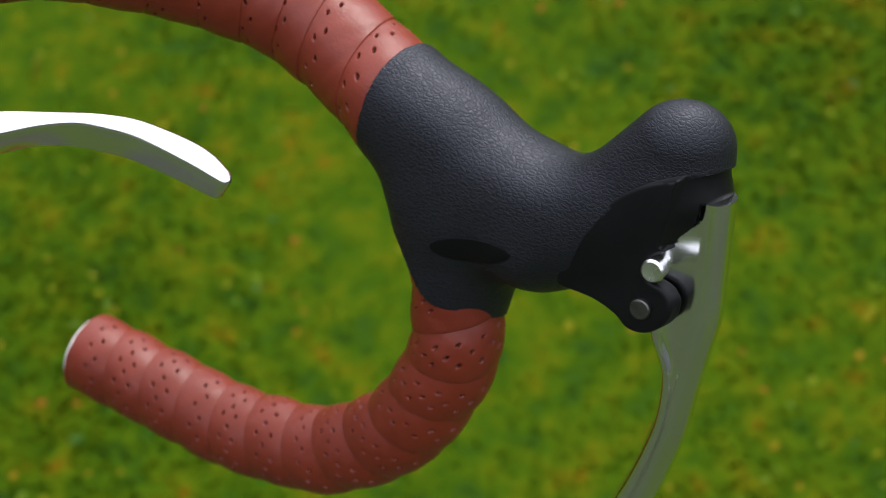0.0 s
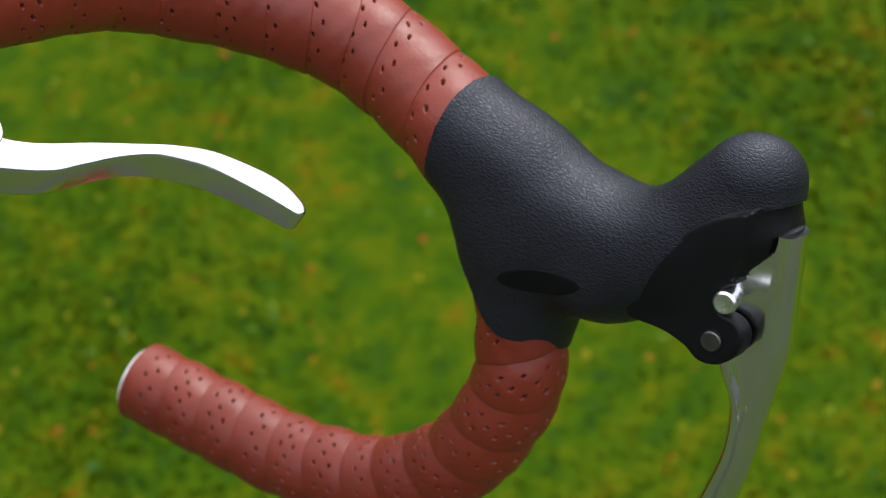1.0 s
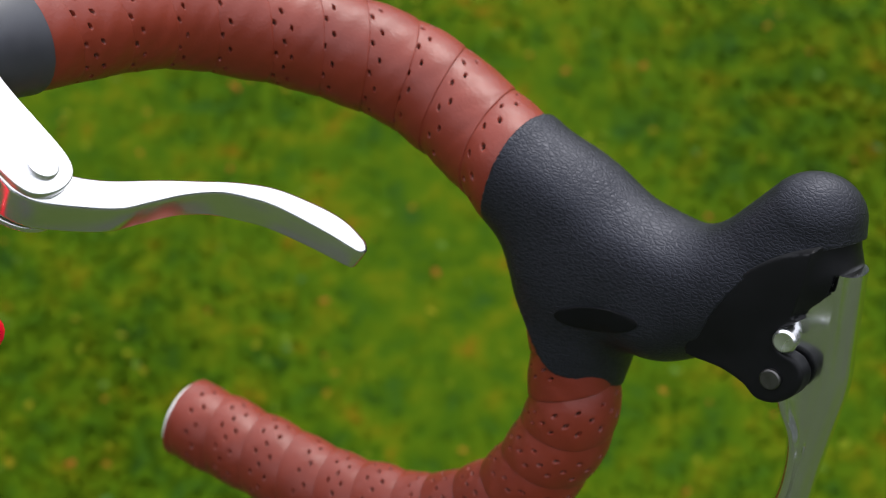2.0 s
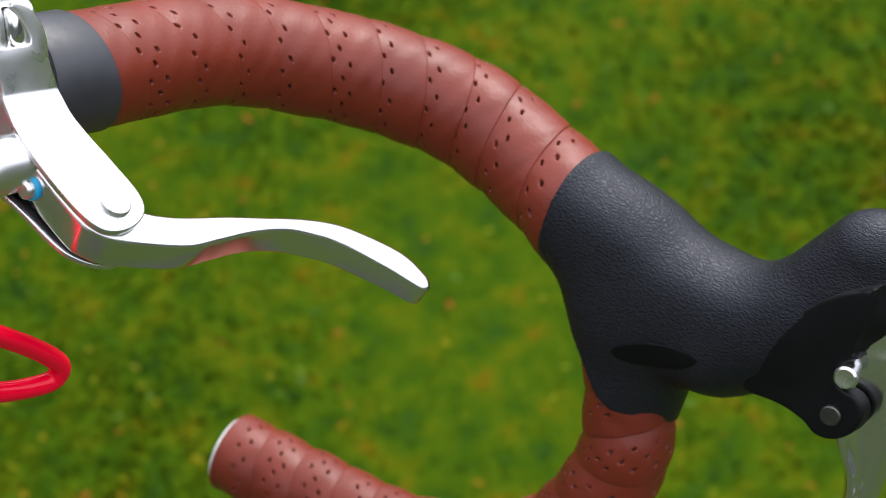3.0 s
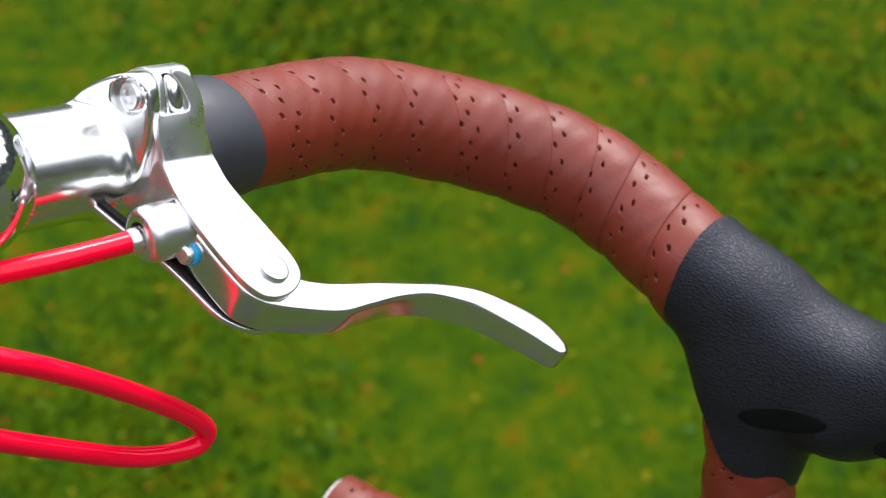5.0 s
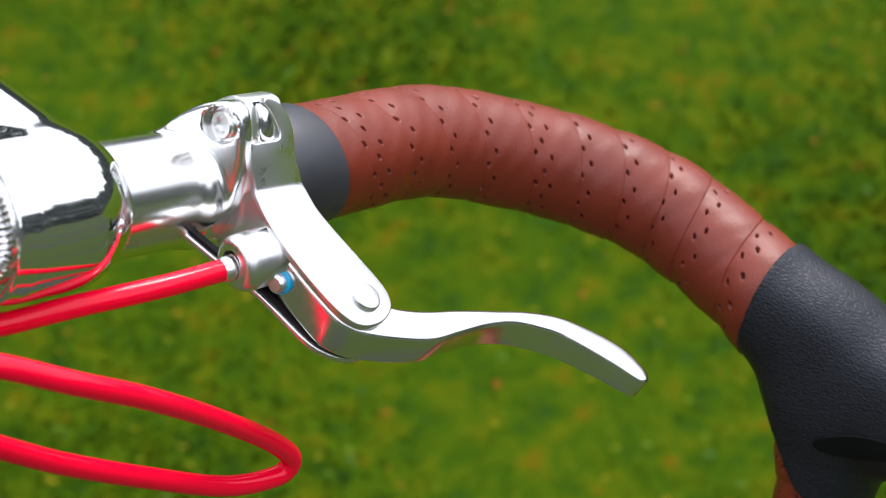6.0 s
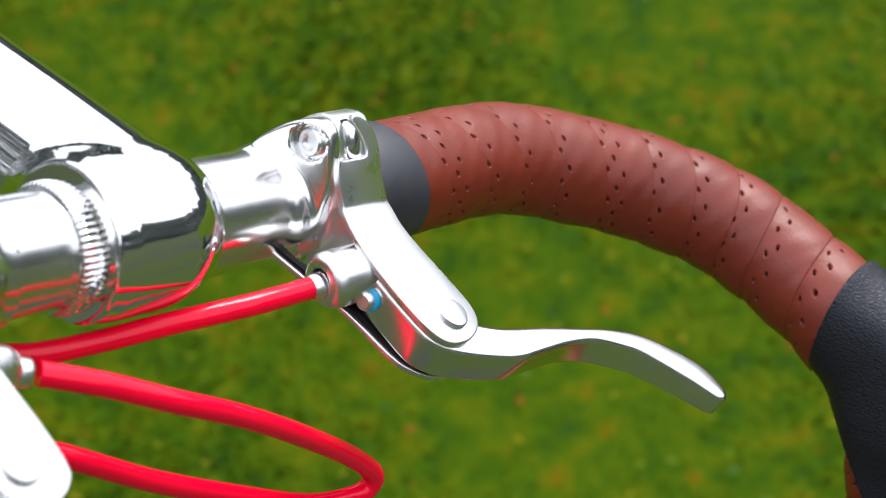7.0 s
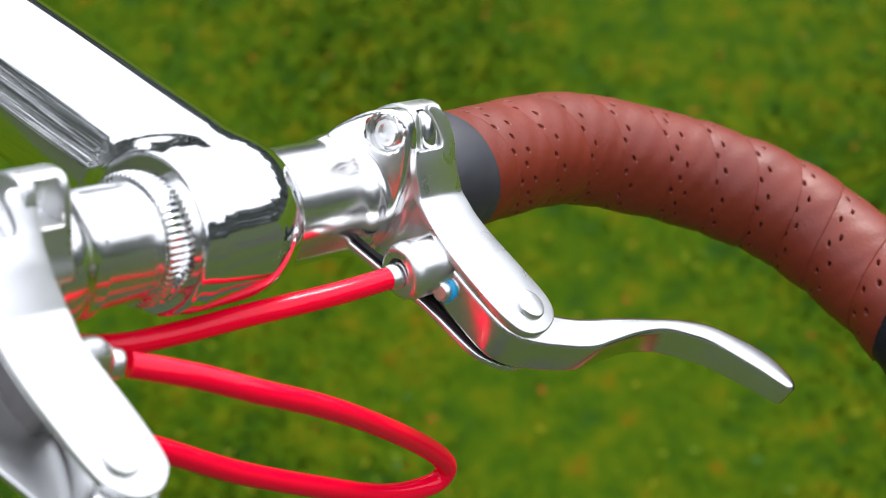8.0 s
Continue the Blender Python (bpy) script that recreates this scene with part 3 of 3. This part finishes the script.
def make_blade():
    """A blade with flat flanks, a full round front and rolled rear edges."""
    n, half = 90, 6.7
    front, rear = spline(FRONT, n), spline(REAR, n)
    quarter = np.linspace(0, math.pi / 2, 10)
    bm = bmesh.new()
    rings = []
    for i, (f, r) in enumerate(zip(front, rear)):
        chord = np.linalg.norm(f - r)
        nose = min(4.6, chord * 0.5)
        roll = min(2.6 + 3.4 * (i / n) ** 1.5, 0.4 * chord)
        deep = 3.4 + 1.2 * i / n
        flank = [(u, -half + 0.9 * math.sin(math.pi * (u - roll) / (chord - nose - roll))) for u in np.linspace(roll, chord - nose, 7)[:-1]]
        side = [(0.0, -half + deep), (0.1 * roll, -half + 0.6 * deep), (0.3 * roll, -half + 0.27 * deep), (0.62 * roll, -half + 0.07 * deep)] + flank + [(chord - nose + nose * math.sin(q), -half * math.cos(q)) for q in quarter]
        ring = side + [(u, -h) for u, h in side[::-1][1:]]
        rings.append([bm.verts.new(Vector(hood_put(*(r + (f - r) * u / chord), h)) * MM) for u, h in ring])
    for lo, hi in zip(rings, rings[1:]):
        for k in range(len(lo)):
            j = (k + 1) % len(lo)
            bm.faces.new((lo[k], lo[j], hi[j], hi[k]))
    bm.faces.new(rings[0][::-1])
    bm.faces.new(rings[-1])
    part("blade", bm, BRUSHED, brake, "silver alloy lever blade", 40)


make_blade()
NORMAL = np.array((SLANT, -1, 0)) / math.hypot(1, SLANT)
part("rivet", lathe([(-2, 2.9), (0.15, 2.9), (0.5, 2.5), (0.5, 0)], hood_put(171.4, -49.5, -13.7), NORMAL), STEEL, brake, "dull steel pivot rivet")
part("pin", lathe([(-8, 2.2), (-3, 2.2), (-3, 3.3), (0.3, 3.3), (1.0, 2.7), (1.0, 1.9), (0.6, 0)], hood_put(172.2, -37.4, -13.7), NORMAL), ALLOY, brake, "bright steel cable pin")

# ---- quill stem ----
stem = thing("stem", "polished chrome stem clamping the handlebar", "handlebar stem")


def stem_field(x, y, z):
    """A round extension that runs into a barrel-shaped head round the bar, domed on one side."""
    d = capsule(x, y, z, (2.8, 0.4, 2.2), (-140, 0.8, 17.2), 17.06, 17.4, (1, 1, 1.09))
    r, out = np.hypot(x - 2.8, z - 2.1), y - 1
    dome = np.sqrt(r**2 + np.maximum(out, 0) ** 2) - 18.84 + 0.0022 * np.minimum(out, 0) ** 2
    head = np.maximum(dome, y - 16.8)
    head = -blend(-head, y + 19.4, 0.8)
    return blend(d, head, 2 + 6 * np.clip((-y - 6) / 8, 0, 1))


part("body", solid(stem_field, (-122, -24, -30), (28, 24, 40), 0.7, 3), CHROME, stem, "", 0)


def serrated(y0, y1, radius, teeth, tall):
    bm = bmesh.new()
    rings = []
    for y, rad, t in ((y0, radius - 1.2, 0), (y0 + 0.2, radius - 0.5, 0.3), (y0 + 0.7, radius, 1), (y1 - 0.3, radius, 1), (y1, radius - 0.6, 0.5)):
        ring = []
        for k in range(teeth * 4):
            q = 2 * math.pi * k / (teeth * 4)
            rr = rad + tall * t * (0.5 + 0.5 * math.cos(k * math.pi / 2))
            ring.append(bm.verts.new(Vector((math.cos(q) * rr, y, math.sin(q) * rr)) * MM))
        rings.append(ring)
    seg = teeth * 4
    for lo, hi in zip(rings, rings[1:]):
        for k in range(seg):
            bm.faces.new((lo[k], lo[(k + 1) % seg], hi[(k + 1) % seg], hi[k]))
    return bm


part("knurled_collar", serrated(-23.2, -19.3, 14.2, 60, 0.6), CHROME, stem, "serrated chrome collar", 60)
part("knurled_collar", serrated(14.6, 16.5, 14.0, 60, 0.3), CHROME, stem, "serrated chrome collar", 60)

# ---- two small brake levers clamped on the tops ----
def top_lever(side, px, py, pz, tilt, arm, low, bolted):
    lever = thing("top_brake_lever", "silver alloy auxiliary brake lever clamped beside the stem", "brake lever", "levers beside the stem")

    ahead, over = np.array((math.cos(tilt), 0, -math.sin(tilt))), np.array((math.sin(tilt), 0, math.cos(tilt)))
    fold, bow, turn = -31.8, 3.0, radians(34 if bolted else 20)

    def flat_put(a, b, h):
        """The lever's own plane: a along the bar, b forward, h up."""
        x, _, z = np.array((px, 0, pz)) + ahead * b + over * h
        return (x, side * (py + a), z)

    def put(a, b, h):
        """The same, sagging a little towards the bar and folded up against the clamp."""
        if b >= fold:
            return flat_put(a, b, h + 3.3 * (min(b, 0) / 45) ** 2)
        s = min((fold - b) / bow, turn)
        k = math.atan(6.6 * fold / 45**2)
        back, up = -ahead * math.cos(k) - over * math.sin(k), over * math.cos(k) - ahead * math.sin(k)
        foot = np.array((px, 0, pz)) + ahead * fold + over * 3.3 * (fold / 45) ** 2
        x, _, z = foot + bow * (back * math.sin(s) + up * (1 - math.cos(s))) + (back * math.cos(s) + up * math.sin(s)) * (fold - b - s * bow) + (up * math.cos(s) - back * math.sin(s)) * h
        return (x, side * (py + a), z)

    def at(x, y, z):
        """A place given for a lever of the first one's lean, swung round the bar to this one's."""
        c, s = math.cos(tilt - radians(30)), math.sin(tilt - radians(30))
        return (x * c + z * s, side * (y + py - 59), z * c - x * s)

    bends = [fold - bow * turn * k / 6 for k in range(7)] + [-2, -7, -12, -17, -22, -27, -41, -48]
    part("upper_plate", prism(spline(arm, 150, True).tolist(), -1.9, 0, put, 0.45, bends), ALLOY, lever, "satin silver upper plate")
    part("lower_plate", prism(spline(low, 90, True).tolist(), -15.7, -14.0, flat_put, 0.5), ALLOY, lever)
    if bolted:
        # black strip that paints in the shade of the gap over the plate
        rim = spline(low, 90, True)
        ahead_of = np.roll(rim, -1, 0) - np.roll(rim, 1, 0)
        inward = np.stack([ahead_of[:, 1], -ahead_of[:, 0]], 1) / np.linalg.norm(ahead_of, axis=1)[:, None]
        part("gap_shade", prism((rim + 0.9 * inward).tolist(), -14.05, -12.9, flat_put, 0), PLASTIC, lever, "black strip for the shade in the plate gap")
    if not bolted:
        # dark block, its colour standing in for the shade of an open cavity
        box = [(-6, -36), (-5, -24), (-5, -17), (5.4, -17), (5.4, -36)]
        part("bracket", prism(spline(box, 60, True).tolist(), -16.2, -2.4, flat_put, 0.6), STEEL, lever)
    front = [(-13.0, -22), (-12.9, -17), (-11.8, -8), (-9.9, 1.2), (-8.2, 4.6), (-4, 8.2), (4.3, 11.8), (14.8, 15.0), (24, 15.4), (34.7, 15.8), (44.5, 17.5), (52.3, 21.2), (59, 25.8), (67.8, 35.6), (72.0, 41.2)]
    if not bolted:
        front[:5] = [(-4.6, -22), (-4.8, -17), (-6.2, -8), (-7.4, 0), (-7.2, 4.6)]
    end = [(73.2, 42.9), (74.6, 44.2), (76.2, 44.3), (77.4, 43.2)]
    rear = [(78.0, 41.4), (76.7, 35.6), (73.7, 30.6), (67.3, 24.2), (60.5, 19), (51.2, 15), (40.6, 12.0), (30, 9.1), (20, 6.9), (13, 4.8), (7, 1.5), (3, -6), (1, -14), (0, -22)]
    bottom = lambda a: float(np.interp(a, [-12, 5, 25, 45, 60, 70, 75, 78], [-13.2, -13.0, -12.4, -11.9, -10.8, -9.8, -9.0, -7.8]))

    def blade_put(a, b, h):
        """The blade's depth thins towards the tip, where its flank leans out."""
        h, lean = -2.4 + (h + 2.4) * (bottom(a) + 2.4) / -10.6, 0.15 * min(max((a - 36) / 20, 0), 1)
        return flat_put(a + 0.6 * lean * (h + 2.4), b - 0.8 * lean * (h + 2.4), h)

    outline = np.vstack([spline(front, 90), spline(end, 8), spline(rear, 60)])
    part("lever_blade", prism(outline.tolist(), -13, -2.4, blade_put, 1.9), POLISHED, lever, "curved silver lever blade")
    part("pivot_bolt", lathe([(-1, 4.0), (0.9, 4.0), (1.35, 3.7), (1.5, 3.2), (1.5, 0)], put(*((-1, 0, 0) if bolted else (0.7, -1.8, 0))), over), ALLOY, lever, "domed pivot bolt")

    def shaped(field, low, high):
        bm = bmesh.new()
        me = solid(field, low, high, 0.5, 3)
        bm.from_mesh(me)
        bpy.data.meshes.remove(me)
        for v in bm.verts:
            v.co = Vector(at(*(v.co / MM))) * MM
        return bm

    def shoulders(y, outline, x, z, mid, half, r):
        a, b = outline_distance(x[:, 0, :], z[:, 0, :], outline)[:, None, :] + r, np.abs(y - mid) - half + r
        return np.minimum(np.maximum(a, b), 0) + np.hypot(np.maximum(a, 0), np.maximum(b, 0)) - r

    def clamp_field(x, y, z):
        """The half clamp that carries the hinge and the arms."""
        r = np.hypot(x, z)
        d = np.maximum(r - 15.9 - 0.4 * np.clip((y - 50) / 10, 0, 1), np.abs(y - 56) - 8.1)
        head = spline([(-8, 12), (-1, 19.5), (5, 24.4), (9.6, 26), (13.2, 25), (15.4, 20), (17.5, 12), (19, 6), (10, 3), (0, 8)], 90, True)
        d = blend(d, shoulders(y, head, x, z, 53.4, 5.6, 0.7), 2)
        gap = np.maximum(np.maximum(9.5 - x, np.abs(z - 21.2) - 3.9), np.abs(y - 52.9) - 2.6)
        d = np.maximum(np.maximum(d, -(gap - 0.3)), 47.9 - y)
        # the body under the arm that carries the cable stop
        body = spline([(12, 8), (17, 14.5), (19, 12.6), (20, 7), (23, 2.4), (29, -1.3), (34, -4.6), (33, -10), (30, -15), (22, -15.5), (12, -11)], 90, True)
        if bolted:
            d = blend(d, shoulders(y, body, x, z, 53.2, 5.45, 0.8), 3)
        return np.maximum(d, 13.05 - r)

    def band_field(x, y, z):
        """The half clamp beside the stem: a stepped sleeve with the bolt's lug."""
        r = np.hypot(x, z)
        step = 1 / (1 + np.exp(-(y - 39.2) / 0.9))
        d = np.maximum(np.maximum(r - 14.0 - 1.3 * step + 0.4 * np.clip(y - 46.9, 0, 1), (14.2 if bolted else 33.6) - y), y - 47.3)
        if bolted:
            lug = spline([(-8.5, 9.5), (-5.2, 13), (-1.5, 17.8), (2.5, 21.6), (6.5, 24.3), (11, 25.8), (14.6, 24.4), (16.8, 19.5), (17.5, 13), (16.9, 6), (15.2, -0.5), (8, 0), (0, 8)], 90, True)
            hump = shoulders(y, lug, x, z, 40.4, 7, 0.7)
            d = blend(d, -blend(-hump, y - 41.8 - 0.33 * (x - 10), 1.5), 1.6)
            d = np.maximum(d, -np.maximum(np.hypot(x - 10.6, z - 20) - 4.5, y - 44.0))
        return np.maximum(np.maximum(d, 13.05 - r), y - 47.3)

    part("clamp", shaped(clamp_field, (-20, 44, -20), (38, 66, 30)), ALLOY, lever)
    part("clamp_band", shaped(band_field, (-20, 13, -20), (22, 49, 30)), POLISHED, lever)
    # dark ring that paints the shade in the seam between the clamp halves
    part("seam_shade", lathe([(0, 13.1), (0, 14.9), (0.7, 14.9), (0.7, 13.1)], at(0, 47.2, 0), (0, side, 0), 96), STEEL, lever, "dark ring for the shade in the clamp seam")
    if bolted:
        part("hinge_pin", lathe([(-4.5, 2.7), (-4, 3.0), (4, 3.0), (4.5, 2.7)], at(13.4, 53.4, 20.6), (0.3, 0, -0.95), 24), BRUSHED, lever, "small turned hinge pin")
    if bolted:
        part("clamp_bolt", lathe([(-4, 3.5), (1.2, 3.5), (1.7, 3.1), (1.7, 2.2), (0.6, 2.0), (0.6, 0)], at(10.6, 44.2, 20), (0, -side, 0)), ALLOY, lever, "socket clamp bolt")
    wide = 7.0 if bolted else 4.9
    part("barrel_adjuster", lathe([(-16, wide - 0.6), (-15.4, wide), (-3, wide), (-1.1, wide - 0.5), (-0.2, wide - 1.4), (0, wide - 2.2), (0, 3.5), (-3, 3.4)], at(27.4 if bolted else 25.5, 36.0 if bolted else 43.6, -7.6 if bolted else -8.6), (-0.1, -side, -0.08)), ALLOY, lever, "round cable stop")
    if bolted:
        part("spring_pin", lathe([(-3, 3.0), (1.9, 3.0), (2.3, 2.6)], at(34.2, 47.4, -11.0), (0.2, -side, 0.05)), BLUE, lever, "blue plastic collar")
        part("pin_head", lathe([(2.0, 2.3), (3.6, 2.3), (4.3, 1.6), (4.4, 0)], at(34.2, 47.4, -11.0), (0.2, -side, 0.05)), ALLOY, lever, "bright pin head")
    return lever


NEAR_STEM = [(-13.8, -44.8), (-14.5, -40), (-13.7, -33.6), (-14.6, -25.5), (-14.2, -18), (-12.2, -6), (-9.8, 2.5), (-6.2, 6.7), (0.2, 7.1), (5.8, 4), (7.4, -1.4), (5.7, -10.6), (3.1, -20.5), (2, -26), (1.9, -32.6), (0.5, -39.5), (0.5, -45), (-0.5, -49), (-2.6, -52), (-5.2, -53.7), (-7.5, -54.3), (-8.3, -53.4), (-6.3, -51), (-4.3, -47), (-4.2, -44.6), (-5.4, -44.1), (-9, -44.1), (-12.8, -44.1)]
NEAR_LOW = [(-26.5, -40), (-24.9, -35), (-20.6, -25.6), (-15.2, -14.3), (-10.9, -0.4), (-7.4, 4.7), (-2.4, 8.0), (3.6, 8.4), (7, 4), (7, -4), (3, -18), (-10, -24), (-18, -29), (-22, -37)]
OUTER = [(0.5, -56.2), (-1.5, -55.2), (-2.8, -52), (-2.9, -46), (-3.2, -40), (-4.6, -32), (-4.4, -26), (-5.8, -19), (-8, -8), (-8.8, 0), (-7.8, 3.6), (-3.8, 6.6), (1.5, 6.4), (6, 2.6), (8, -3), (9.8, -11), (11.5, -19), (12.5, -26), (12.5, -30), (12, -38), (12, -46), (11, -48), (8.8, -47.8), (5, -47.4), (2.8, -47.4), (2.4, -49.8), (3.2, -53.6), (2.8, -55.6)]
OUTER_LOW = [(-8, -40), (-8, -24), (-8.5, -4), (-7, 4), (-3, 7), (2, 7), (7, 3), (12, -6), (18, -18), (22, -28), (24, -38), (10, -42)]
top_lever(1, 50, 59, -10.8, radians(30), NEAR_STEM, NEAR_LOW, True)
top_lever(-1, 52.6, 63.5, -15, radians(32.5), OUTER, OUTER_LOW, False)

# ---- red brake cables ----
def cable(points, label):
    ob = thing("brake_cable", label, "brake cable", "red brake cables")
    line = spline(points, 260)
    part("housing", tube(line[6:], 2.65, 24), RED, ob, "glossy red cable housing")
    d = line[9] - line[0]
    part("ferrule", lathe([(-5, 3.15), (0.6, 3.15), (0.8, 2.85), (1.2, 2.85), (1.4, 3.15), (2.2, 3.15), (2.4, 2.85), (2.8, 2.85), (3.0, 3.1), (5.0, 3.1), (5.6, 2.7)], line[0], d, 28), ALLOY, ob, "silver end ferrule")
    return ob


cable([(27.4, 39.2, -8.3), (24, 19, -11), (17, 0, -15), (10, -14, -19.5), (5, -28, -21.5), (-3, -42, -21), (-18, -53, -22), (-46, -60, -30)], "red cable from the lever beside the stem")
cable([(24.2, -49.2, -10.8), (27.3, -42.5, -11.8), (33.5, -30, -14.6), (38.3, -16, -19.6), (40.3, 2, -26.9), (39.8, 22, -37.2), (38.9, 43, -49.4), (38.7, 54.6, -57.8), (38.2, 56.6, -62.2), (37.2, 52.5, -65), (35.8, 37, -63.2), (33, 14, -55), (29.8, -10, -45.2), (26, -32, -34.5), (19, -48, -29), (4, -58, -22), (-18, -62, -28), (-46, -64, -40)], "red cable looping forward of the stem")
